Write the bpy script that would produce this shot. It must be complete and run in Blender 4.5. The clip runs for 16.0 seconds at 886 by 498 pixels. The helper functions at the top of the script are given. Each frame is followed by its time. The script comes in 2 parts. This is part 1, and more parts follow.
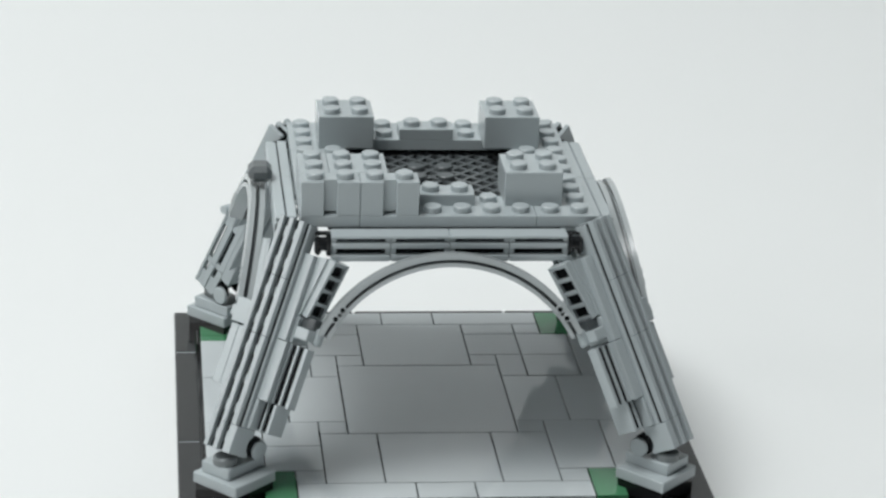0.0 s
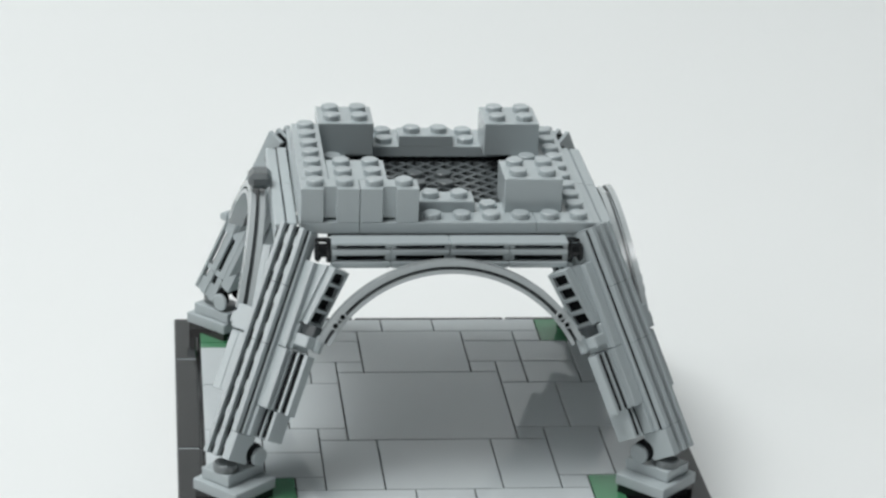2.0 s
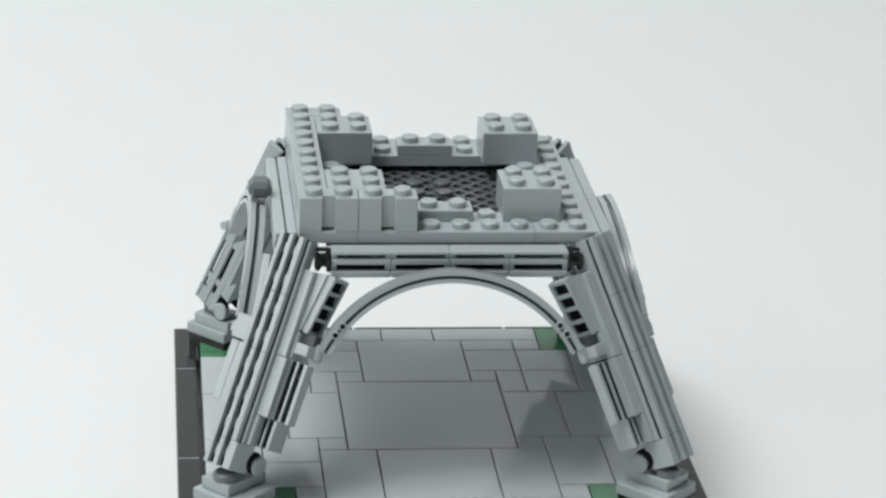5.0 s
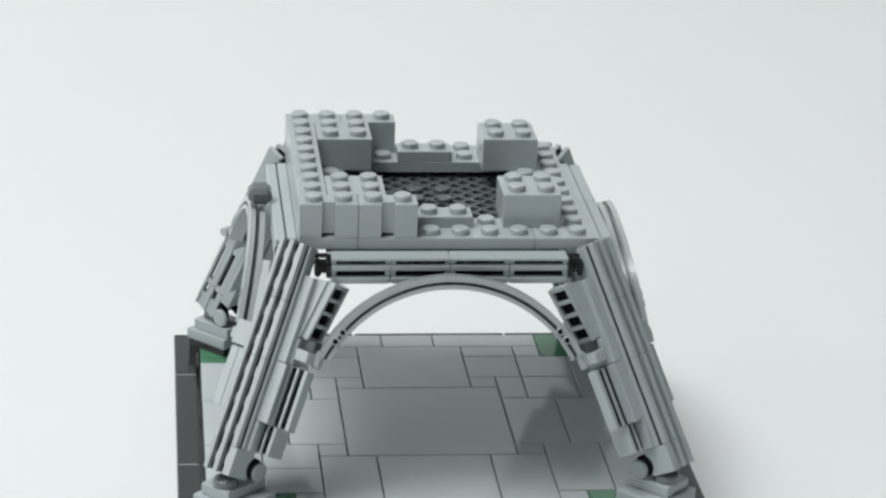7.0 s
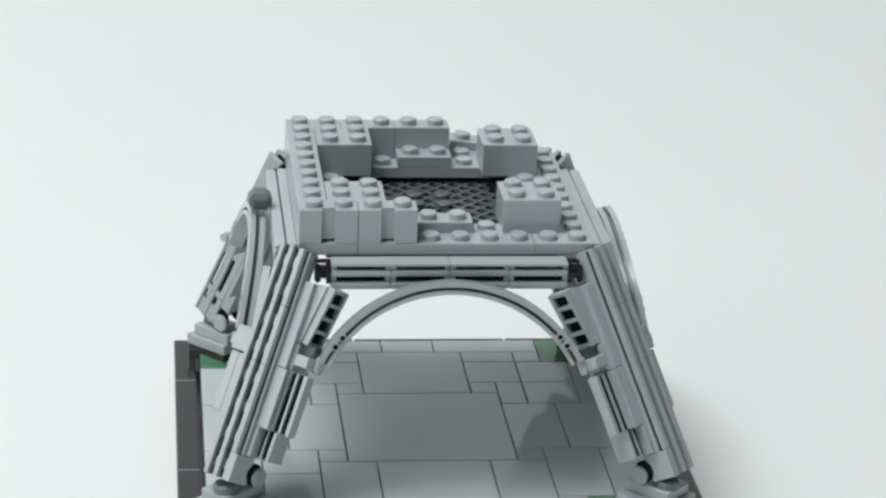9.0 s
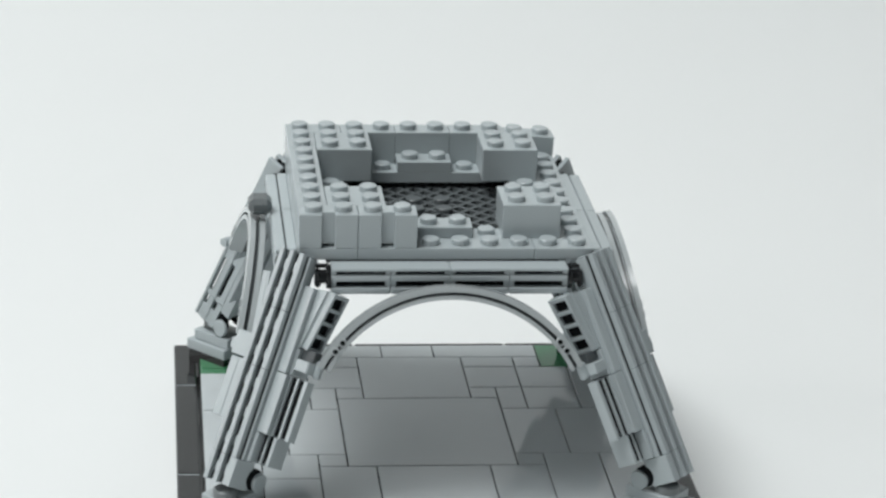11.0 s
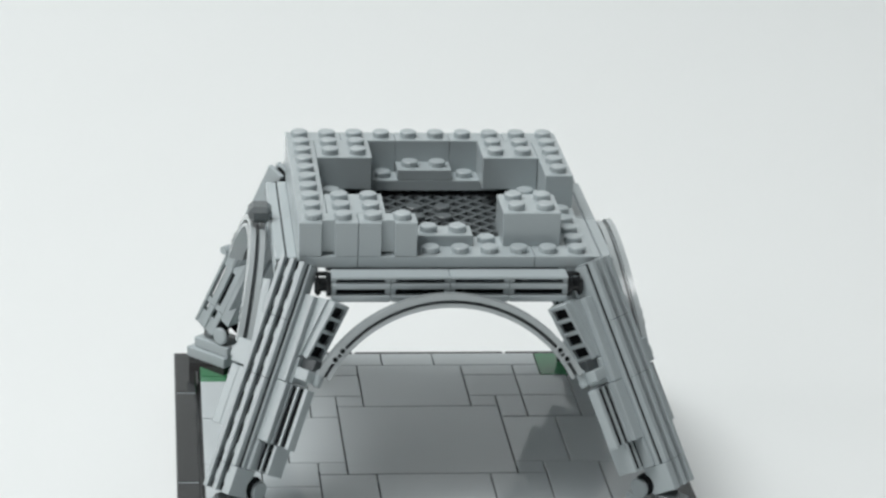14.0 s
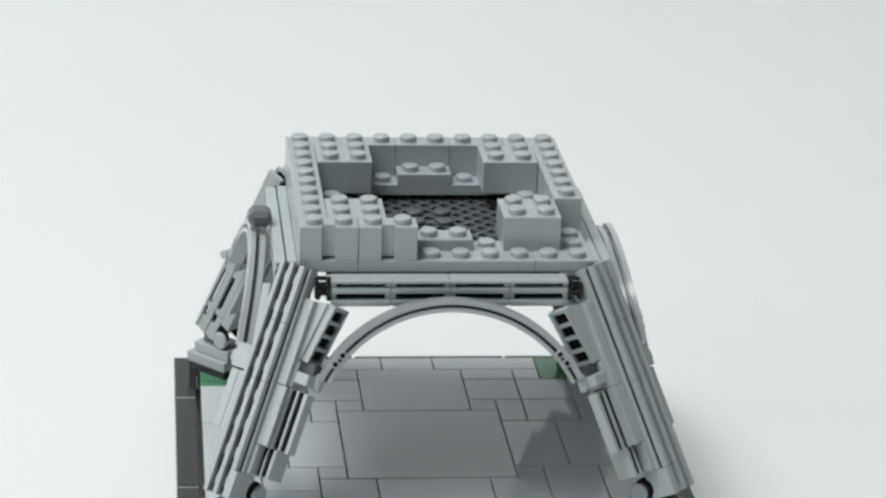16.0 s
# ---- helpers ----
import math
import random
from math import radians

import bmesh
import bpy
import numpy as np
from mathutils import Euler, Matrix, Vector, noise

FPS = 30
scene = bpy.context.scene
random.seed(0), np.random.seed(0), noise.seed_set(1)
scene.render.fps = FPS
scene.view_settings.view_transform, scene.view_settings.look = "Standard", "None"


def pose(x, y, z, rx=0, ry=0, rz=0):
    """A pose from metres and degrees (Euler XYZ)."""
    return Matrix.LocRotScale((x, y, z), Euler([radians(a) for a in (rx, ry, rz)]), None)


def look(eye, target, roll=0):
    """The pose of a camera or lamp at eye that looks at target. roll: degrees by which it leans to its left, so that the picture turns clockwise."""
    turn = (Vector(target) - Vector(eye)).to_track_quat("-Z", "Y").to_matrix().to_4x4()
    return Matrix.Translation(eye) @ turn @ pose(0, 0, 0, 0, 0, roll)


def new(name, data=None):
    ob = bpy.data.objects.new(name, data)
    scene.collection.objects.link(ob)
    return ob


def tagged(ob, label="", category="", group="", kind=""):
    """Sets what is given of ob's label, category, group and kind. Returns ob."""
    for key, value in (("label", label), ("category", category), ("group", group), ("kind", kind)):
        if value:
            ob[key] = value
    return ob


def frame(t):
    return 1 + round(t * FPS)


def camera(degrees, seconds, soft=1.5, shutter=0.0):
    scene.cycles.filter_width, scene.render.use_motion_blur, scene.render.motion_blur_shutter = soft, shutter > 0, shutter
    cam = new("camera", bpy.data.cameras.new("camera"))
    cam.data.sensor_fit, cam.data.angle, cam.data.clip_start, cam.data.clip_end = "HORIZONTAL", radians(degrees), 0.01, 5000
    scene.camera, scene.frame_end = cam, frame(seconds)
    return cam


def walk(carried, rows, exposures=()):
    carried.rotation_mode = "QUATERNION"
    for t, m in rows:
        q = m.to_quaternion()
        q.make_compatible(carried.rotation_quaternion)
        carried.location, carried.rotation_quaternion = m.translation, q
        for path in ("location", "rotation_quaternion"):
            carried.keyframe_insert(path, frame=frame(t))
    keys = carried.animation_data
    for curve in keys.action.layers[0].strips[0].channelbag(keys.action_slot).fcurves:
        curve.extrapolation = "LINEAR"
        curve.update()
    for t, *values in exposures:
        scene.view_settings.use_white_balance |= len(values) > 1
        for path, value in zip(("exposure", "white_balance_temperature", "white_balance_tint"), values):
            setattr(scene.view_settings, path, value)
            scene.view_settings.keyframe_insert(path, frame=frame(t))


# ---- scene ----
# ---- camera: long lens on a stand, tilting slowly upwards ----
MM = 0.001
TOP = 86.4                      # height of the deck above the table, mm
cam = camera(18.674, 16.0, 2.6)
AIM = pose(-0.080194, -0.676732, 0.250506 + TOP * MM, 90 - 20.888, 0, -6.6546) @ pose(0, 0, 0, 0, 0, 2.2508)
TILT = ((0, 0), (1, 6), (2, 11.7), (3, 17.2), (4, 22.9), (6.5, 36.4), (7.5, 42), (9, 49), (11.5, 60), (12.5, 65),
        (14, 71.8), (15, 75.7), (16, 79.6))
walk(cam, [(t, AIM @ pose(0, 0, 0, math.degrees(math.atan(d / 4768.2)))) for t, d in TILT])

# ---- light: a large softbox overhead, two smaller unseen fills added to the left and in front ----
world = bpy.data.worlds.new("studio")
scene.world = world
world.use_nodes = True
world.node_tree.nodes["Background"].inputs[0].default_value = (0.93, 0.98, 1.0, 1)
world.node_tree.nodes["Background"].inputs[1].default_value = 0.07


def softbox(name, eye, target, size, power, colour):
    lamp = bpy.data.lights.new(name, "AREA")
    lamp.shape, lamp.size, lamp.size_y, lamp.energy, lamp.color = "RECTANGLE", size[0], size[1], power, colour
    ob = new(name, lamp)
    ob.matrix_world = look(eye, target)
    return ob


softbox("softbox_lamp", (-0.75, -0.22, 2.2), (0, 0.05, 0.03), (1.1, 1.1), 45.0, (0.975, 1, 0.995))
# unseen fill, added for glints and brightness on the left faces
softbox("left_fill", (-1.5, 0.02, 0.62), (0, 0.02, 0.05), (0.35, 0.5), 2.4, (1, 0.985, 0.97))
# unseen fill, added to brighten brick fronts and the front of the plaza
softbox("front_fill", (-1.1, -1.0, 1.0), (0, 0.0, 0.03), (0.7, 0.7), 2.6, (1, 0.99, 0.98))
scene.view_settings.exposure = 0.0


# ---- materials ----
def material(name, colour, rough, vary=0.04, scale=60.0, bump=0.0, bump_scale=900.0, rough_vary=0.08, coat=0.0, pieces=0.0, spec=0.5):
    m = bpy.data.materials.new(name)
    m.use_nodes = True
    nt = m.node_tree
    bsdf = nt.nodes["Principled BSDF"]
    tex = nt.nodes.new("ShaderNodeTexCoord")
    big = nt.nodes.new("ShaderNodeTexNoise")
    big.inputs["Scale"].default_value, big.inputs["Detail"].default_value = scale, 4
    fine = nt.nodes.new("ShaderNodeTexNoise")
    fine.inputs["Scale"].default_value, fine.inputs["Detail"].default_value = bump_scale, 3
    ramp = nt.nodes.new("ShaderNodeMapRange")
    ramp.inputs["To Min"].default_value, ramp.inputs["To Max"].default_value = 1 - vary, 1 + vary
    info = nt.nodes.new("ShaderNodeObjectInfo")
    piece = nt.nodes.new("ShaderNodeMapRange")
    piece.inputs["To Min"].default_value, piece.inputs["To Max"].default_value = 1 - pieces, 1 + pieces
    both = nt.nodes.new("ShaderNodeMath")
    both.operation = "MULTIPLY"
    mix = nt.nodes.new("ShaderNodeVectorMath")
    mix.operation = "SCALE"
    mix.inputs[0].default_value = colour
    rr = nt.nodes.new("ShaderNodeMapRange")
    rr.inputs["To Min"].default_value, rr.inputs["To Max"].default_value = max(0.02, rough - rough_vary), rough + rough_vary
    bp = nt.nodes.new("ShaderNodeBump")
    bp.inputs["Strength"].default_value, bp.inputs["Distance"].default_value = bump, 0.0002
    ln = nt.links.new
    ln(tex.outputs["Object"], big.inputs["Vector"])
    ln(tex.outputs["Object"], fine.inputs["Vector"])
    ln(big.outputs["Fac"], ramp.inputs["Value"])
    ln(info.outputs["Random"], piece.inputs["Value"])
    ln(ramp.outputs["Result"], both.inputs[0])
    ln(piece.outputs["Result"], both.inputs[1])
    ln(both.outputs[0], mix.inputs["Scale"])
    ln(mix.outputs[0], bsdf.inputs["Base Color"])
    ln(fine.outputs["Fac"], rr.inputs["Value"])
    ln(rr.outputs["Result"], bsdf.inputs["Roughness"])
    ln(fine.outputs["Fac"], bp.inputs["Height"])
    ln(bp.outputs["Normal"], bsdf.inputs["Normal"])
    bsdf.inputs["Coat Weight"].default_value = coat
    bsdf.inputs["Specular IOR Level"].default_value = spec
    return m


GREY = material("grey_plastic", (0.415, 0.463, 0.479), 0.22, 0.03, 45, 0.006, 500, 0.03, pieces=0.035)
GLOSS = material("grey_tile_plastic", (0.505, 0.545, 0.56), 0.06, 0.04, 35, 0.012, 90, 0.02, pieces=0.04)
BLACK = material("black_plastic", (0.012, 0.013, 0.014), 0.12, 0.2, 60, 0.03, 120, 0.05, spec=0.38)
DARK = material("dark_grey_plastic", (0.075, 0.085, 0.09), 0.35, 0.08, 60, 0.05)
HOSE = material("arch_grey_plastic", (0.43, 0.465, 0.475), 0.16, 0.05, 50, 0.01, 300, 0.05)
LATTICE = material("slate_grey_plastic", (0.115, 0.13, 0.135), 0.3, 0.06, 60, 0.02)
MIDGREY = material("mid_grey_plastic", (0.18, 0.20, 0.205), 0.3, 0.06, 60, 0.05)
SLATE = material("slate_plastic", (0.105, 0.12, 0.125), 0.3, 0.06, 60, 0.03)
# matt black that stands for shade in slots, gaps, holes and under the lattice
SHADE_BLACK = material("recess_shade_black", (0.006, 0.007, 0.008), 0.8, 0.2, 60, 0.03, 120, 0.05, spec=0.12)
GREEN = material("green_plastic", (0.065, 0.22, 0.11), 0.12, 0.05, 60, 0.03)
WALL = material("wall_paint", (0.13, 0.135, 0.14), 0.8, 0.03, 3, 0.1, 60)
PAPER = material("white_paper", (0.84, 0.86, 0.86), 0.75, 0.012, 5, 0.05, 500)


# ---- mesh helpers, all in millimetres ----
def mesh_object(name, bm, mat):
    bmesh.ops.scale(bm, vec=(MM, MM, MM), verts=bm.verts)
    bmesh.ops.recalc_face_normals(bm, faces=bm.faces)
    me = bpy.data.meshes.new(name)
    bm.to_mesh(me)
    bm.free()
    me.materials.append(mat)
    return new(name, me)


def part(name, bm, mat, parent, label="", m=None):
    ob = mesh_object(name, bm, mat)
    ob.parent = parent
    if m is not None:
        ob.matrix_basis = m
    return tagged(ob, label)


def at(x, y, z, rx=0, ry=0, rz=0):
    return pose(x * MM, y * MM, z * MM, rx, ry, rz)


def box(bm, x0, x1, y0, y1, z0, z1, bevel=0.18, m=None):
    made = bmesh.ops.create_cube(bm, size=1)["verts"]
    for v in made:
        v.co = Vector(((x0 + x1) / 2 + v.co.x * (x1 - x0), (y0 + y1) / 2 + v.co.y * (y1 - y0), (z0 + z1) / 2 + v.co.z * (z1 - z0)))
    if bevel:
        edges = list({e for v in made for e in v.link_edges})
        made = list({v for f in bmesh.ops.bevel(bm, geom=edges, offset=bevel, segments=1, affect="EDGES")["faces"] for v in f.verts} | {v for v in made if v.is_valid})
    if m is not None:
        bmesh.ops.transform(bm, matrix=m, verts=made)
    return bm


def cyl(bm, x, y, z0, z1, r, n=20, top=0.25, m=None):
    rings = [(r, z0), (r, z1 - top), (r - top, z1)]
    loops = [[bm.verts.new((x + q * math.cos(2 * math.pi * i / n), y + q * math.sin(2 * math.pi * i / n), z)) for i in range(n)] for q, z in rings]
    for a, b in zip(loops, loops[1:]):
        for i in range(n):
            bm.faces.new((a[i], a[(i + 1) % n], b[(i + 1) % n], b[i]))
    bm.faces.new(loops[-1])
    bm.faces.new(loops[0][::-1])
    if m is not None:
        bmesh.ops.transform(bm, matrix=m, verts=[v for l in loops for v in l])
    return bm


def thing(name, label, category, group="", m=None):
    ob = new(name)
    ob.empty_display_size = 0.004
    if m is not None:
        ob.matrix_basis = m
    return tagged(ob, label, category, group)


STUD = mesh_object("stud", cyl(bmesh.new(), 0, 0, -0.05, 1.7, 2.42), GREY)
STUD_MESH = STUD.data
bpy.data.objects.remove(STUD)


def stud(parent, x, y, z):
    ob = new("stud", STUD_MESH)
    ob.parent = parent
    ob.matrix_basis = at(x, y, z, 0, 0, random.uniform(0, 360))
    return ob


P = 8.0                         # stud pitch
PLATE, BRICK = 3.2, 9.6


def brick(label, nx, ny, h, grooved=False, mat=GREY, group="loose bricks"):
    """A brick with its studs; origin at the middle of its underside."""
    name = "brick" if h > 5 else "plate"
    ob = thing(name, label, name, group)
    bm = bmesh.new()
    g = 0.06
    hx, hy = nx * P / 2 - g, ny * P / 2 - g
    if grooved:
        for s in (-1, 1):
            box(bm, s * 1.75 if s > 0 else -hx, hx if s > 0 else -1.75, -hy, hy, 0, h)
        box(bm, -1.8, 1.8, -hy + 2.0, hy, 0.7, h, 0)
    else:
        box(bm, -hx, hx, -hy, hy, 0, h)
    part("body", bm, mat, ob)
    for i in range(nx):
        for j in range(ny):
            stud(ob, (i - (nx - 1) / 2) * P, (j - (ny - 1) / 2) * P, h)
    return ob


def spot(c0, r0, nx, ny, z=0.0):
    """Pose of a brick whose first stud is column c0, row r0 of the deck."""
    return at((c0 - 5 + nx / 2) * P, (r0 + ny / 2) * P, TOP + z)


# ---- the table ----
def table():
    """A sheet of white paper that lies flat; its unseen sweep up into a wall far behind the tower is added as a
    reflector.
    """
    side = [(-1800, 0)] + [(y, 0) for y in (-800, 0, 400, 800)]
    side += [(800 + 400 * math.sin(radians(a)), 400 - 400 * math.cos(radians(a))) for a in range(6, 91, 6)]
    side += [(1200, 900), (1200, 1600)]
    bm = bmesh.new()
    rows = [[bm.verts.new((x, y, z)) for x in (-1600, -600, 600, 1600)] for y, z in side]
    for a, c in zip(rows, rows[1:]):
        for k in range(3):
            bm.faces.new((a[k], a[k + 1], c[k + 1], c[k]))
    for f in bm.faces:
        f.smooth = True
    ob = mesh_object("ground", bm, PAPER)
    tagged(ob, "seamless matt white paper table top", "table", kind="structure")


table()


# ---- an added, unseen plain room around the paper, dark to hold down bounced light ----
def room():
    x, y0, y1, top, w = 1750, -1950, 1330, 2700, 120
    for name, lo, hi in (("wall_west", (-x - w, y0, -20), (-x, y1, top)), ("wall_east", (x, y0, -20), (x + w, y1, top)),
                         ("wall_south", (-x - w, y0 - w, -20), (x + w, y0, top)), ("wall_north", (-x - w, y1, -20), (x + w, y1 + w, top))):
        ob = mesh_object(name, box(bmesh.new(), lo[0], hi[0], lo[1], hi[1], lo[2], hi[2], 0), WALL)
        tagged(ob, "added unseen matt dark grey wall", "wall", kind="structure")
    ob = mesh_object("ceiling", box(bmesh.new(), -x - w, x + w, y0 - w, y1 + w, top + 3, top + 120, 0), WALL)
    tagged(ob, "added unseen matt dark grey ceiling", "ceiling", kind="structure")
    ob = mesh_object("floor", box(bmesh.new(), -x - w, x + w, y0 - w, y1 + w, -60, -22, 0), WALL)
    tagged(ob, "added unseen dark grey floor under the paper", "floor", kind="structure")


room()

# ---- display base with its tiled floor ----
FLOOR = TOP - 71.6
RIM = TOP - 73.6
MID = 40.0                      # middle of the tower in y


def display_base():
    base = thing("display_base", "square black display base with a grey tiled plaza", "base")
    bm = bmesh.new()
    box(bm, -72.4, 73.6, MID - 71.8, MID + 71.8, 0, RIM - 3.2, 0.3)
    box(bm, -65.2, 65.2, MID - 65.2, MID + 65.2, RIM - 3.3, FLOOR - 3.2, 0.1)
    part("plinth", bm, BLACK, base, "black plinth")
    # border tiles
    for y0, y1 in ((-9, -3), (-3, 5), (5, 9)):
        for sx in (-1, 1):
            bm = bmesh.new()
            x = (8.24, 9.22) if sx > 0 else (-9.07, -8.24)
            box(bm, x[0] * P, x[1] * P - 0.08, MID + y0 * P + 0.25, MID + y1 * P - 0.25, RIM - 3.2, RIM, 0.3)
            part("border_tile", bm, BLACK, base)
            # grey strip in the joint paints the glint of the tile edges
            if y1 < 9:
                bm = box(bmesh.new(), x[0] * P + 0.3, x[1] * P - 0.4, MID + y1 * P - 0.24, MID + y1 * P + 0.24, RIM - 3.18, RIM - 0.12, 0)
                part("joint_strip", bm, GREY, base, "light grey strip for the glint along the joint")
    for x0, x1 in ((-8, -2), (-2, 4), (4, 8)):
        for sy in (-1, 1):
            bm = bmesh.new()
            y = (8.24, 9) if sy > 0 else (-9, -8.24)
            box(bm, x0 * P + 0.3, x1 * P - 0.3, MID + y[0] * P, MID + y[1] * P, RIM - 3.2, RIM, 0.25)
            part("border_tile", bm, BLACK, base)

    # floor tiles in studs about the middle: x0, x1, y0, y1
    def tile(x0, x1, y0, y1, mat=GLOSS, label="", name="floor_tile"):
        bm = bmesh.new()
        g = 0.26 if x1 - x0 == 6 else 0.2
        x0, x1 = (v * 1.014 for v in (x0, x1))
        y0, y1 = (v * 1.024 if abs(v) == 8 else v for v in (y0, y1))
        box(bm, x0 * P + g, x1 * P - g, MID + y0 * P + g, MID + y1 * P - g, FLOOR - 3.2, FLOOR + random.uniform(-0.03, 0.03), 0.12)
        part(name, bm, mat, base, label)

    tile(-3, 3, -3, 3)
    for x0, x1, y0, y1 in ((-2, 2, 3, 7), (-2, 2, -7, -3),
                           (-4, -2, 4, 6), (-4, -2, 6, 7), (2, 4, 4, 6), (2, 4, 6, 7), (-3, -2, 3, 4), (2, 3, 3, 4), (-4, -3, 2, 4), (3, 4, 2, 4),
                           (-5, -3, -2, 2), (3, 5, -2, 2), (-4, -3, -3, -2), (3, 4, -3, -2),
                           (-4, -2, -7, -3), (2, 4, -7, -3),
                           (-6, -4, -6, -4), (-6, -4, -4, -2), (4, 6, -6, -2), (-6, -4, 2, 4), (-6, -4, 4, 6), (4, 6, 2, 4), (4, 6, 4, 6),
                           (-8, -5, -2, 2), (5, 8, -2, 2), (-8, -6, -6, -2), (6, 8, -6, -2), (-8, -6, 2, 5.5), (6, 8, 2, 5.5), (-7, -6, 5.5, 6), (6, 7, 5.5, 6),
                           (-5, -4, 6, 7), (4, 5, 6, 7), (-5, -4, -7, -6), (4, 5, -7, -6),
                           (-5, -1, 7, 8), (-1, 1, 7, 8), (1, 5, 7, 8), (-5, -1, -8, -7), (-1, 1, -8, -7), (1, 5, -8, -7)):
        tile(x0, x1, y0, y1)
    for sx in (-1, 1):
        for sy in (-1, 1):
            x = sorted((sx * 5, sx * (8 if sy > 0 else 6.1)))
            y = sorted((sy * 6, sy * 8))
            tile(x[0], x[1], y[0], y[1], GREEN, "green grass tile", "grass_tile")
            if sy > 0:
                tile(*sorted((sx * 7, sx * 8)), 5, 6, GREEN, "green grass tile", "grass_tile")


# ---- legs ----
def prism(bm, outline, o0, o1, m):
    """A prism over an outline of (s, h), from o0 to o1 along the second axis."""
    a = [bm.verts.new(m @ Vector((s, o0, h))) for s, h in outline]
    b = [bm.verts.new(m @ Vector((s, o1, h))) for s, h in outline]
    n = len(outline)
    bm.faces.new(a)
    bm.faces.new(b[::-1])
    for i in range(n):
        bm.faces.new((a[i], b[i], b[(i + 1) % n], a[(i + 1) % n]))
    return bm


def rod(bm, s0, s1, o, h, r, m, n=24):
    """A round knuckle whose axis runs along s."""
    return cyl(bm, 0, 0, 0, s1 - s0, r, n, 0.3, m @ Matrix.Translation((s0, o, h)) @ Matrix.Rotation(radians(90), 4, "Y"))


def leg(sx, sy):
    """One inclined leg on its turned foot. sx, sy: the corner of the tower, -1 or 1."""
    ob = thing("tower_leg", "inclined grey plastic tower leg of grooved plates on a square foot", "leg", "tower legs")
    flip = Matrix.Translation((0, MID, 0)) @ Matrix.Diagonal((-sx, -sy, 1, 1))      # built for the corner (-, -)
    turn = Matrix.Rotation(radians(45), 4, "Z")
    base = flip @ Matrix.Translation((-57.6, -59.0, 0)) @ turn
    z = TOP - 69.2
    bm = box(bmesh.new(), -7.9, 7.9, -7.9, 7.9, z, z + PLATE, 0.25, base)
    part("foot_plate", bm, GREY, ob)
    bm = box(bmesh.new(), -6.2, 7.9, -3.6, 6.4, z + PLATE + 0.02, z + 2 * PLATE, 0.25, base)
    part("hinge_plate", bm, GREY, ob)
    bm = box(bmesh.new(), -7.4, 7.4, -7.4, 7.4, RIM + 0.02, z - 0.02, 0.1, base)
    part("foot_block", bm, BLACK, ob)
    # inclined frame: x along the stack of plates (s), y outwards (o), z up the leg (h)
    low = Vector((-60.884 + (0.7 if sx < 0 else -0.7), -60.884, TOP - 59.285))
    high = Vector((-38.81 - (0.4 if sx < 0 else -0.4), -38.81, TOP - 1.9))
    w = (high - low).normalized()
    length = (high - low).length
    s = Vector((1, -1, 0)).normalized()
    o = s.cross(w)
    if o.x > 0:
        o = -o
    frame_m = Matrix((s, o, w)).transposed().to_4x4()
    frame_m.translation = low
    tip = flip @ frame_m
    bm = cyl(bmesh.new(), -3.0, 0.6, z + 2 * PLATE + 0.01, z + 2 * PLATE + 2.2, 3.3, 24, 0.4, base)
    part("hinge_stud", bm, MIDGREY, ob)

    def add(name, bm, mat=GREY, parent=None):
        return part(name, bm, mat, parent or ob)

    # main column: three plates on edge, in lengths of two studs, black between them for the slots' shade
    cuts = [7.75, 32.6, 48.9, length]
    open_flank = sx < 0 and sy > 0
    for k, (s0, s1) in enumerate(((-4.8, -3.4), (-1.5, 0.0), (2.0, 4.6))):
        if not (open_flank and k == 0):
            add("ridge_plate", box(bmesh.new(), s0, s1, -3.8, 4 + 0.05 * k, 0, 7.7, 0.1, tip))
        if k == 2:
            s1 = 3.7
        for a, b in zip(cuts, cuts[1:]):
            if open_flank and k == 0 and a < 45:
                continue
            add("ridge_plate", box(bmesh.new(), s0, s1, -1.4, 4 + 0.05 * k, a + 0.06, b - 0.06, 0.12, tip))
    if open_flank:
        # the flank of this leg carries three rails, the slots between them backed with black as shade
        for a, b in ((0, 9.6), (9.7, 32.5), (32.7, 48.8)):
            for o0, o2 in ((-4.2, -2.1), (-0.5, 1.6), (3.2, 4.1)):
                add("flank_rail", box(bmesh.new(), -5.2, -3.2, o0, o2, a + 0.05, b - 0.05, 0.15, tip))
        for a, b in ((0, 5.6), (8.9, 11.2), (24.6, 34.0), (47.0, 48.8)):
            add("flank_bridge", box(bmesh.new(), -4.9, -3.4, -2.2, 3.3, a, b, 0.15, tip))
    if open_flank:
        add("pin", rod(bmesh.new(), -5.8, -2.5, 5.0, 29.0, 1.3, tip, 16))
    # black fillings put the shade of the slots into colour
    add("core", box(bmesh.new(), -4, 4, -3.2, 2.4, 0.4, 7.7, 0, tip), SHADE_BLACK)
    add("core", box(bmesh.new(), -4, 4, -1.3, 2.4, 7.7, length - 0.3, 0, tip), SHADE_BLACK)
    add("step_plate", box(bmesh.new(), 3.5, 4.72, -1.4, 2.0, 7.8, length - 0.4, 0.1, tip))
    for s0 in (-2.5, 0.95):
        for i in range(8):
            h = (i + 0.5) * length / 8
            add("slot_stud", box(bmesh.new(), s0 - 0.4, s0 + 0.6, 0, 3.0, h - 1.5, h + 1.5, 0.3, tip))
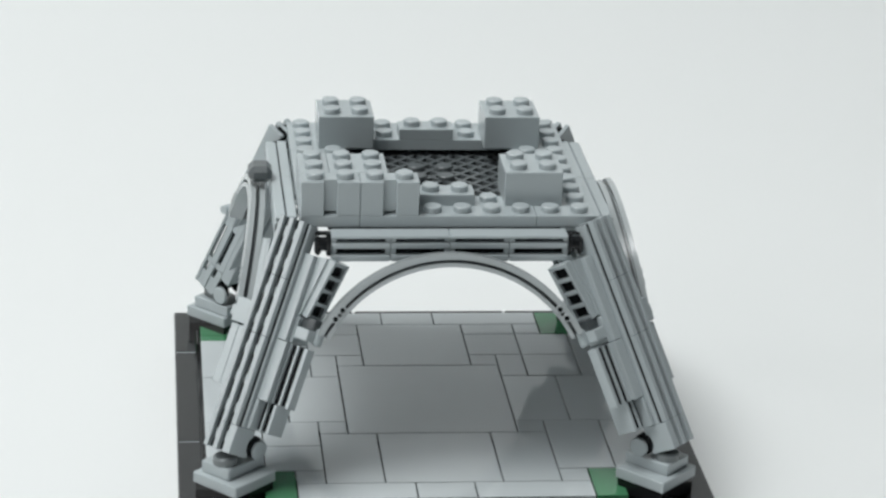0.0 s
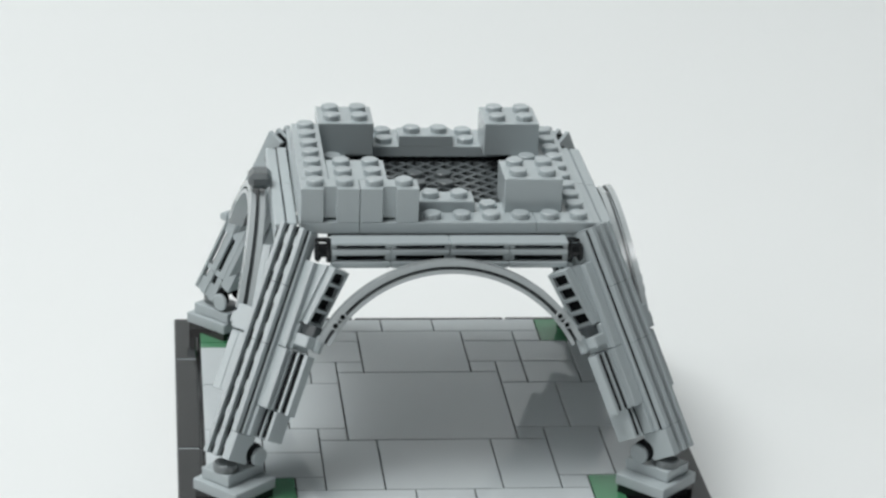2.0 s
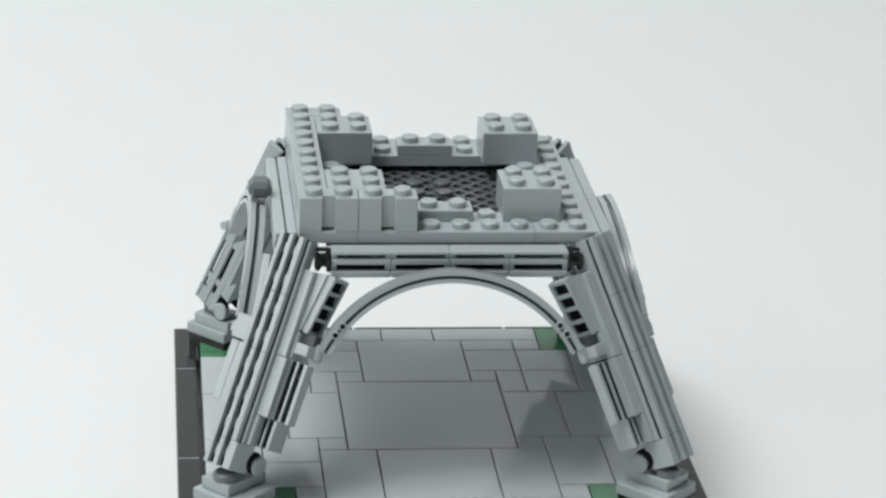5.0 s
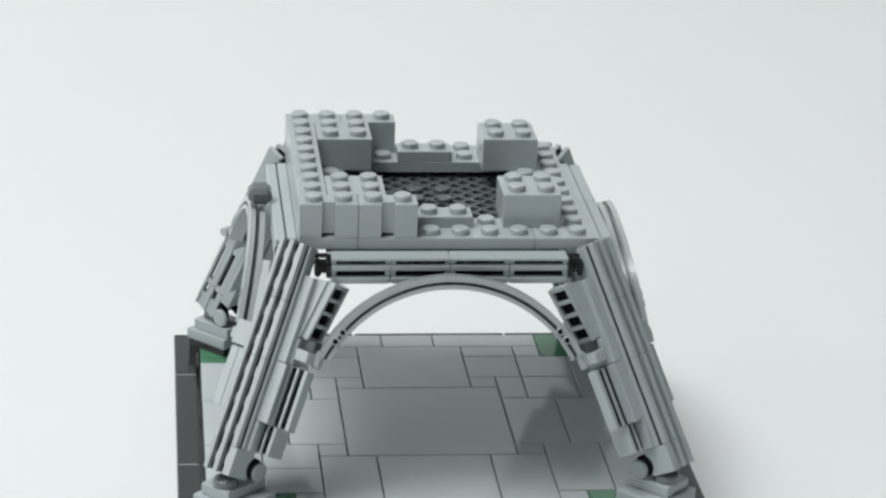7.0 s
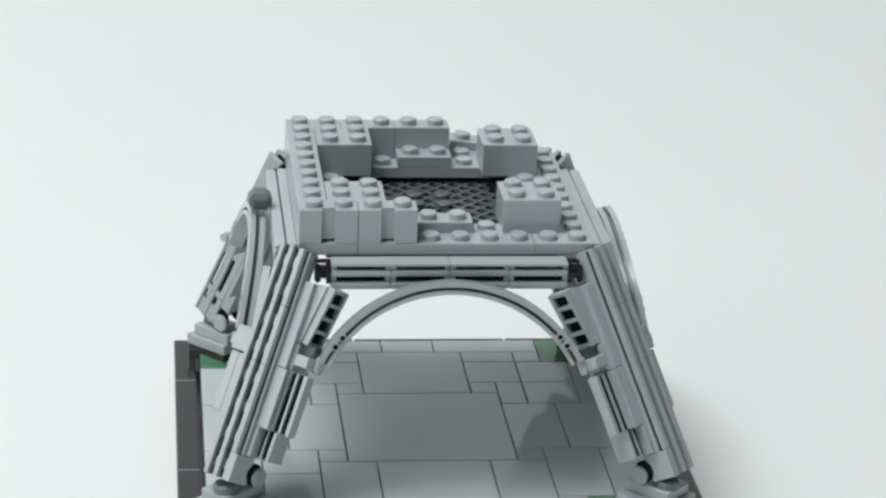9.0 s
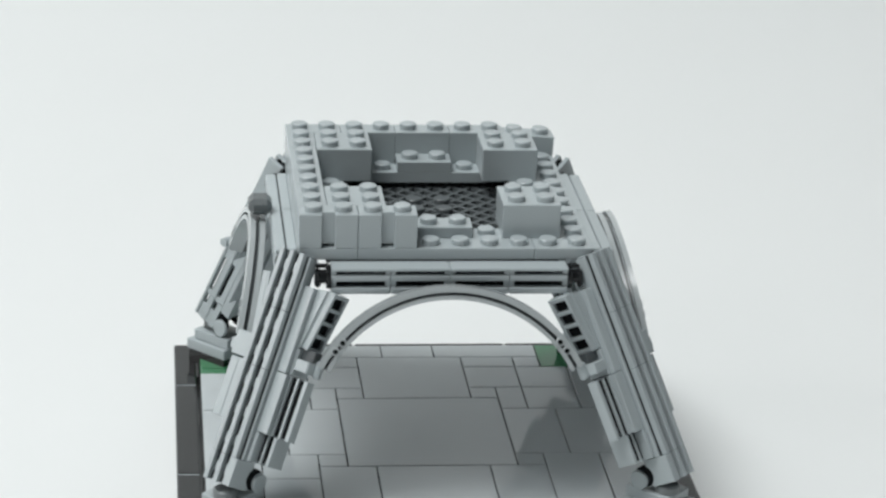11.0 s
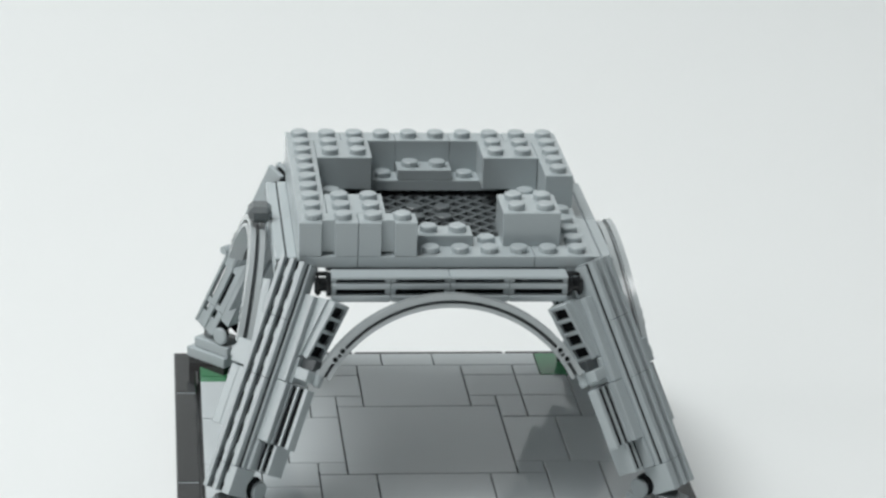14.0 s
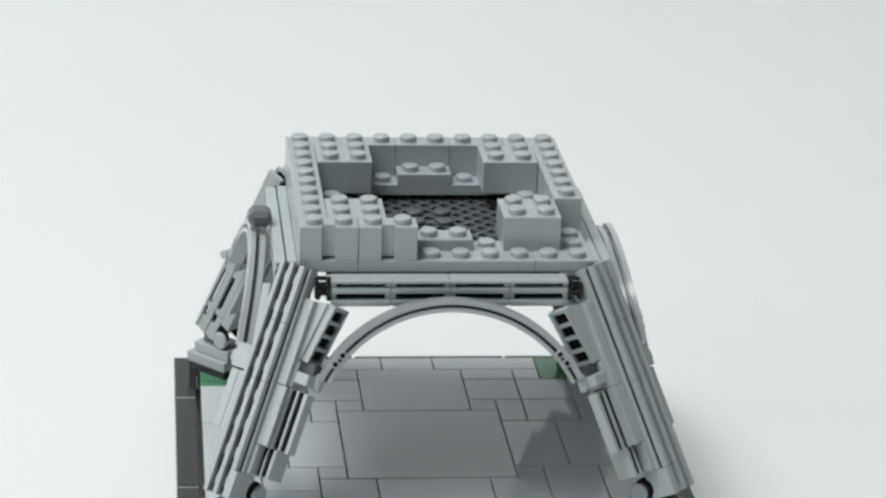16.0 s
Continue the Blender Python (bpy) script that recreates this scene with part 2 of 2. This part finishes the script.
    # the two sides of the leg carry the same pieces, mirrored
    for side in (1, -1):
        t = tip @ Matrix.Diagonal((side, 1, 1, 1))
        o1 = -1.5 if side > 0 else -3.0
        back = -4.4 if sy < 0 else -8.0
        shown = side > 0 and sy < 0             # inner sides of the front legs
        flank = open_flank and side < 0
        # smooth side plates, standing a step behind the ridges
        face = 0.8 if shown else (-4.4 if flank else o1)
        for a, b, s1 in ((7.9, 16.2, 6.0), (16.3, 33.15, 8.6), (33.25, 57.2, 7.9)):
            if not shown:
                s1 = 5.5
            add("side_plate", box(bmesh.new(), 1.0, min(s1, 3.6), -8, face - 2.2, a, b, 0.12, t))
            add("side_plate", box(bmesh.new(), 4.84 if shown else 3.63, s1, -8, face, a + 0.05, b - 0.05, 0.15, t))
        add("side_plate", box(bmesh.new(), 5.5, 9.0, -8, (-6.4 if flank else o1 + 0.3), 16.3, 33.1, 0.15, t))
        # lower grooved pair
        if not flank:
            add("rail_plate", box(bmesh.new(), 7.1, 7.8, -8, o1 - 0.3, 8.0, 16.2, 0.1, t))
            add("rail_plate", box(bmesh.new(), 9.3, 10.4, -8, o1 - 0.3, 8.2, 16.2, 0.1, t))
            # black filling as shade between the lower rails
            add("core", box(bmesh.new(), 5.4, 10.0, -7.2, o1 - 0.9, 8.6, 16.1, 0, t), SHADE_BLACK)
        # middle pair: grooved, or closed on the outer side of the front legs
        if sy < 0 and side < 0:
            add("rail_plate", box(bmesh.new(), 9.1, 11.6, back, o1 + 0.2, 16.3, 33.1, 0.15, t))
            add("rail_plate", box(bmesh.new(), 11.7, 14.5, back, o1 + 0.1, 16.3, 33.1, 0.2, t))
        elif not flank:
            add("rail_plate", box(bmesh.new(), 10.7, 11.5, back, o1 + 0.2, 16.3, 33.1, 0.1, t))
            add("rail_plate", box(bmesh.new(), 13.2, 14.5, back, o1 + 0.2, 16.3, 33.1, 0.1, t))
            # black filling as shade between the middle rails
            add("core", box(bmesh.new(), 8.9, 13.9, back + 0.2 if sy < 0 else back + 0.8, o1 - 0.5, 16.6, 32.8, 0, t), SHADE_BLACK)
        # round knuckle above the foot
        add("knuckle", rod(bmesh.new(), 5.0, 6.0, -6.9, 3.0, 2.7, t))
        # black disc added for the dark of the gap beside the knuckle
        add("knuckle_pin", rod(bmesh.new(), 3.4, 5.0, -5.4, 3.4, 3.0, t), SHADE_BLACK)
        # bracket that holds the arch
        bracket = add("bracket", box(bmesh.new(), 5.5, 8.8, -8, o1 + 0.7, 33.3, 40.6, 0.25, t))
        if sy < 0 and side < 0:
            add("clip", box(bmesh.new(), 8.7, 14.6, -6.5, o1 + 0.9, 33.5, 40.4, 0.3, t), GREY, bracket)
            add("clip_arm", box(bmesh.new(), 14.0, 17.0, -6.2, o1 - 0.6, 34.6, 38.0, 0.5, t), GREY, bracket)
        else:
            add("clip", box(bmesh.new(), 8.9, 13.4, -6.5, o1 + 0.9, 34.9, 38.1, 0.25, t), GREY, bracket)
            add("clip", box(bmesh.new(), 8.6, 13.2, -7, o1 - 0.8, 38.2, 41.2, 0.2, t), DARK, bracket)
            add("clip_arm", box(bmesh.new(), 12.8, 14.9, -6.2, o1 - 2.2, 34.4, 39.2, 0.5, t), GREY, bracket)
        if sx > 0 and sy > 0 and side < 0:
            continue
        # slanting panel and the plate that shows its hollow underside
        inner = 8.0 if shown else 5.45
        depth = o1 + 0.6 if shown else (o1 + 0.1 if sy > 0 else -6.0)
        bm = prism(bmesh.new(), ((inner, 57.3), (11.2, 57.6), (inner + 0.5, 41.3), (inner, 40.7)), -7.6, depth, t)
        add("slant_panel", bm)
        tl = t @ Matrix.Translation((8.0, o1, 41.3)) @ Matrix.Rotation(radians(10.8), 4, "Y")
        ladder = bmesh.new()
        n, span = 4, 16.9
        box(ladder, 0, 0.8, -6.6, 0, 0, span, 0.1, tl)
        box(ladder, 0.8, 2.6, -6.6, -5.5, 0, span, 0.1, tl)
        box(ladder, 0.8, 2.6, -0.95, 0, 0, span, 0.1, tl)
        for i in range(n + 1):
            c = 0.55 + i * (span - 1.1) / n
            box(ladder, 0.8, 2.55, -5.6, -0.9, c - 0.55, c + 0.55, 0.08, tl)
        ladder = add("hollow_plate", ladder)
        # black boxes in the hollows stand for the shade inside
        for i in range(n):
            c = 0.55 + (i + 0.5) * (span - 1.1) / n
            add("socket", box(bmesh.new(), 0.82, 1.5, -5.45, -1.0, c - 1.3, c + 1.3, 0, tl), SHADE_BLACK, ladder)
    return ob


# ---- beams under the deck edge ----
def beam(quarter):
    ob = thing("edge_beam", "horizontal grey grooved beam with dark hinges under the deck edge", "beam", "edge beams",
               Matrix.Translation((0, MID * MM, 0)) @ pose(0, 0, 0, 0, 0, 90 * quarter))
    z = TOP - 3.3
    odd = quarter % 2
    for i in range(4):
        x0, x1 = -32 + 16 * i + 0.02, -16 + 16 * i - 0.02
        if i % 2 == 0:
            part("top_rail", box(bmesh.new(), x0, x1 + 16, -46.4, -43.4 if odd else -40.6, z - 1.0, z, 0.3), GREY, ob)
            if odd:
                part("top_rail", box(bmesh.new(), x0, x1 + 16, -43.1, -40.4, z - 1.0, z + 0.3, 0.25), GREY, ob)
        part("middle_rail", box(bmesh.new(), x0, x1, -46.4, -42.0, z - 3.8, z - 2.1, 0.35), GREY, ob)
        part("lower_rail", box(bmesh.new(), x0, x1, -46.4, -41.0, z - 7.4, z - 5.5, 0.35), GREY, ob)
        for x in (x0, x1 - 1.45):
            part("slot_end", box(bmesh.new(), x, x + 1.45, -45.7, -43, z - 5.6, z - 0.9, 0.15), GREY, ob)
        for x in ((x0 + x1) / 2 - 4, (x0 + x1) / 2 + 4):
            part("slot_stud", cyl(bmesh.new(), x, -43.3, z - 1.35, z - 0.9, 2.2, 16, 0.1), GREY, ob)
            part("slot_stud", cyl(bmesh.new(), x, -42.9, z - 4.2, z - 3.7, 2.2, 16, 0.1), GREY, ob)
    # black filling behind the rails, painted shade for the beam's slots
    part("core", box(bmesh.new(), -31.6, 31.6, -44.6, -40.9, z - 7.2, z - 0.4, 0), SHADE_BLACK, ob)
    for sx in (-1, 1):
        m = Matrix.Translation((sx * 32.0, -43.2, z - 3.4)) @ Matrix.Rotation(radians(90 * sx), 4, "Y")
        bm = cyl(bmesh.new(), 0, 0, 0, 1.2, 3.3, 20, 0.3, m)
        part("hinge", cyl(bm, 0, 0, 1.2, 4.2, 1.9, 16, 0.3, m), BLACK, ob)
        x = sorted((sx * 32.1, sx * 36.4))
        part("hinge_clip", box(bmesh.new(), x[0], x[1], -42.6, -41, z - 1.4, z - 0.4, 0.3), BLACK, ob)
        x = sorted((sx * 34.6, sx * 36.3))
        part("hinge_disc", box(bmesh.new(), x[0], x[1], -45.2, -41.2, z - 6.2, z - 1.5, 0.7), BLACK, ob)
    if quarter == 3:
        part("keystone_hinge", box(bmesh.new(), -4.0, 4.0, -52.6, -46.0, z - 0.3, z + 4.4, 1.4), SLATE, ob, "dark grey hinge block")
    return ob


# ---- arches ----
def arch(quarter):
    ob = thing("arch", "curved grey ribbed plastic arch between two legs", "arch", "arches",
               Matrix.Translation((0, MID * MM, 0)) @ pose(0, 0, 0, 0, 0, 90 * quarter))
    out, rise = {1: (50.4, 6.0), 3: (50.0, 4.9)}.get(quarter, (50.0, 6.75))
    m = at(0, -out, TOP - rise, -12.4)
    R0 = 40.5
    half = radians(62)

    def band(r0, r1, y0, y1, n=64):
        bm = bmesh.new()
        prev = None
        for i in range(n + 1):
            a = -half + 2 * half * i / n
            ring = [bm.verts.new((r * math.sin(a), y, r * math.cos(a) - R0)) for r, y in ((r0, y0), (r1, y0), (r1, y1), (r0, y1))]
            if prev:
                for k in range(4):
                    bm.faces.new((prev[k], prev[(k + 1) % 4], ring[(k + 1) % 4], ring[k]))
            else:
                bm.faces.new(ring)
            prev = ring
        bm.faces.new(prev[::-1])
        for f in bm.faces:
            f.smooth = False
        return bm
    part("arch_rib", band(38.9, 40.5, -2.0, -0.5), HOSE, ob, m=m)
    part("arch_rib", band(38.9, 40.5, 0.7, 2.2), HOSE, ob, m=m)
    # web coloured dark to give the shade in the groove between the ribs
    part("arch_web", band(37.9, 39.0, -0.1, 1.4), DARK, ob, m=m)
    part("arch_rib", band(36.9, 38.0, -2.0, 2.2), HOSE, ob, m=m)
    for sgn in (-1, 1):
        for a in (49, 53.5):
            bm = bmesh.new()
            c = radians(a) * sgn
            mm = Matrix.Translation((38.7 * math.sin(c), -2.3, 38.7 * math.cos(c) - R0)) @ Matrix.Rotation(radians(90), 4, "X")
            cyl(bm, 0, 0, -0.6, 0.05, 1.15, 16, 0.1, mm)
            ring = part("clip_ring", bm, HOSE, ob, m=m)
            # no hole is cut: a thin black disc gives its shade
            bm = bmesh.new()
            cyl(bm, 0, 0, 0.0, 0.09, 0.72, 12, 0.05, mm)
            part("pin_hole", bm, SHADE_BLACK, ring, m=Matrix.Identity(4))
    return ob


# ---- deck ----
def deck():
    ob = thing("deck", "square grey studded plate deck with an open middle", "deck")
    for x0, x1, y0, y1 in ((-5, -3, 0, 2), (-3, 3, 0, 2), (3, 5, 0, 2), (-5, -3, 8, 10), (-3, 3, 8, 10), (3, 5, 8, 10), (-5, -3, 2, 8), (3, 5, 2, 8)):
        bm = bmesh.new()
        box(bm, x0 * P + 0.05, x1 * P - 0.05, y0 * P + 0.05, y1 * P - 0.05, TOP - PLATE, TOP, 0.15)
        part("deck_plate", bm, GREY, ob)
        for i in range(x0, x1):
            for j in range(y0, y1):
                stud(ob, (i + 0.5) * P, (j + 0.5) * P, TOP)
    return ob


def lattice():
    ob = thing("lattice_panel", "dark grey plastic lattice panel across the deck opening", "lattice")
    z = TOP - 5.8
    bm = bmesh.new()
    step = 5.657
    for s in (-1, 1):
        for k in range(-11, 12):
            c = k * step
            # strip x + s*y = c inside the square of half side 30
            lo, hi = max(-30, (c - 30) if s > 0 else (c - 30)), min(30, c + 30)
            if hi - lo < 2:
                continue
            a, b = Vector((lo, s * (c - lo), 0)), Vector((hi, s * (c - hi), 0))
            d = (b - a)
            mm = Matrix.Translation(((a + b) / 2).to_3d() + Vector((0, MID, z + 0.015 * s))) @ Matrix.Rotation(math.atan2(d.y, d.x), 4, "Z")
            box(bm, -d.length / 2, d.length / 2, -0.55, 0.55, -0.5, 0.9, 0, mm)
    part("lattice", bm, LATTICE, ob)
    # added black plate stands for the darkness seen through the lattice
    part("backing", box(bmesh.new(), -29.9, 29.9, MID - 29.9, MID + 29.9, z - 2.6, z - 1.6, 0), SHADE_BLACK, ob, "black plate added for the shade below the lattice")
    for x0, x1, y0, y1 in ((-32, 32, -32, -30), (-32, 32, 30, 32), (-32, -30, -30, 30), (30, 32, -30, 30)):
        bm = bmesh.new()
        box(bm, x0, x1, MID + y0, MID + y1, z - 1.2, TOP - PLATE, 0)
        part("rim", bm, DARK, ob)
    for x in (-4, 4):
        for y in (4, 12):
            bm = bmesh.new()
            cyl(bm, x, MID + y, z - 1, z + 2.2, 2.4)
            part("stud", bm, LATTICE, ob)
    return ob


display_base()
for sx in (-1, 1):
    for sy in (-1, 1):
        leg(sx, sy)
for q in range(4):
    beam(q)
    arch(q)
settling = [deck(), lattice()]

# ---- bricks that stay on the deck ----
two = "grey plastic two by two brick standing on the deck corner"
for c, r in ((1, 1), (7, 1), (1, 7), (7, 7)):
    settling.append(brick(two, 2, 2, BRICK, group="corner bricks"))
    settling[-1].matrix_basis = spot(c, r, 2, 2)
for c in (0, 2):
    settling.append(brick("grey plastic brick with a vertical groove on the deck edge", 2, 1, BRICK, True, group="grooved bricks"))
    settling[-1].matrix_basis = spot(c, 0, 2, 1)
settling.append(brick("grey plastic one by two brick on the deck edge", 1, 2, BRICK))
settling[-1].matrix_basis = spot(0, 1, 1, 2)
for r in (1, 8):
    settling.append(brick("flat grey plastic one by two plate on the deck", 2, 1, PLATE, group="deck plates"))
    settling[-1].matrix_basis = spot(4, r, 2, 1)

# ---- bricks that are put on during the clip: columns, rows, size, start, end ----
ADDED = ((0, 3, 1, 2, 0.3, 0.5), (0, 5, 1, 2, 1.3, 1.5), (0, 7, 1, 2, 3.0, 3.2), (0, 9, 2, 1, 4.3, 5.0), (2, 9, 2, 1, 5.7, 6.5),
         (4, 9, 2, 1, 7.3, 8.3), (6, 9, 2, 1, 8.9, 9.7), (8, 9, 2, 1, 10.4, 11.1),
         (9, 7, 1, 2, 12.3, 12.5), (9, 5, 1, 2, 13.8, 14.0), (9, 3, 1, 2, 15.2, 15.4))
bricks_added = [(brick("grey plastic one by two brick put on the deck edge", nx, ny, BRICK, group="added bricks"), c, r, nx, ny, t0, t1)
                for c, r, nx, ny, t0, t1 in ADDED]


# the deck is pushed a little to the left while bricks are pressed on
PUSH = ((0, 0), (1.4, 0), (2.0, -0.12), (3.6, -0.42), (7.0, -0.5), (12.0, -0.58), (14.5, -0.56), (16, -0.48))


def pushed(t, m):
    x = float(np.interp(t, [a for a, _ in PUSH], [d for _, d in PUSH]))
    return Matrix.Translation((x * MM, 0, 0)) @ m


def motions():
    for ob in settling:
        rest = ob.matrix_basis.copy()
        walk(ob, [(t, pushed(t, rest)) for t, _ in PUSH])
    for k, (ob, c, r, nx, ny, t0, t1) in enumerate(bricks_added):
        home = spot(c, r, nx, ny)
        wait = at(230 + 22 * (k % 3), -150 + 34 * (k // 3), 0)
        if ny > 1:
            tm = (t0 + t1) / 2
            rows = [(0, wait), (tm - 1 / 30, wait), (tm, Matrix.Translation((0, 0, 0.0025)) @ pushed(tm, home))]
            done = tm + 0.1
        else:
            # it rises behind the rim, right end low, and is then pressed on
            def off(before):
                t = t1 - before
                z = float(np.interp(before, (0.1, 0.3, 0.5, 0.7, 0.9, 1.1), (-3.7, -4.5, -6.0, -7.4, -9.8, -12)))
                tilt = float(np.interp(before, (0.1, 0.3, 0.5, 0.8), (3, 8, 9, 5)))
                return t, Matrix.Translation((0, 0.0085, z * MM)) @ pushed(t, home) @ pose(0, 0, 0, 0, tilt, 0)
            rows = [(0, wait), (t0 - 1 / 30, wait), off(t1 - t0)] + [off(d) for d in (0.7, 0.5, 0.3, 0.1) if d < t1 - t0 - 0.05]
            done = t1
        rows.append((done, pushed(done, home)))
        rows += [(t, pushed(t, home)) for t, _ in PUSH if t > done + 0.1]
        walk(ob, rows)


motions()
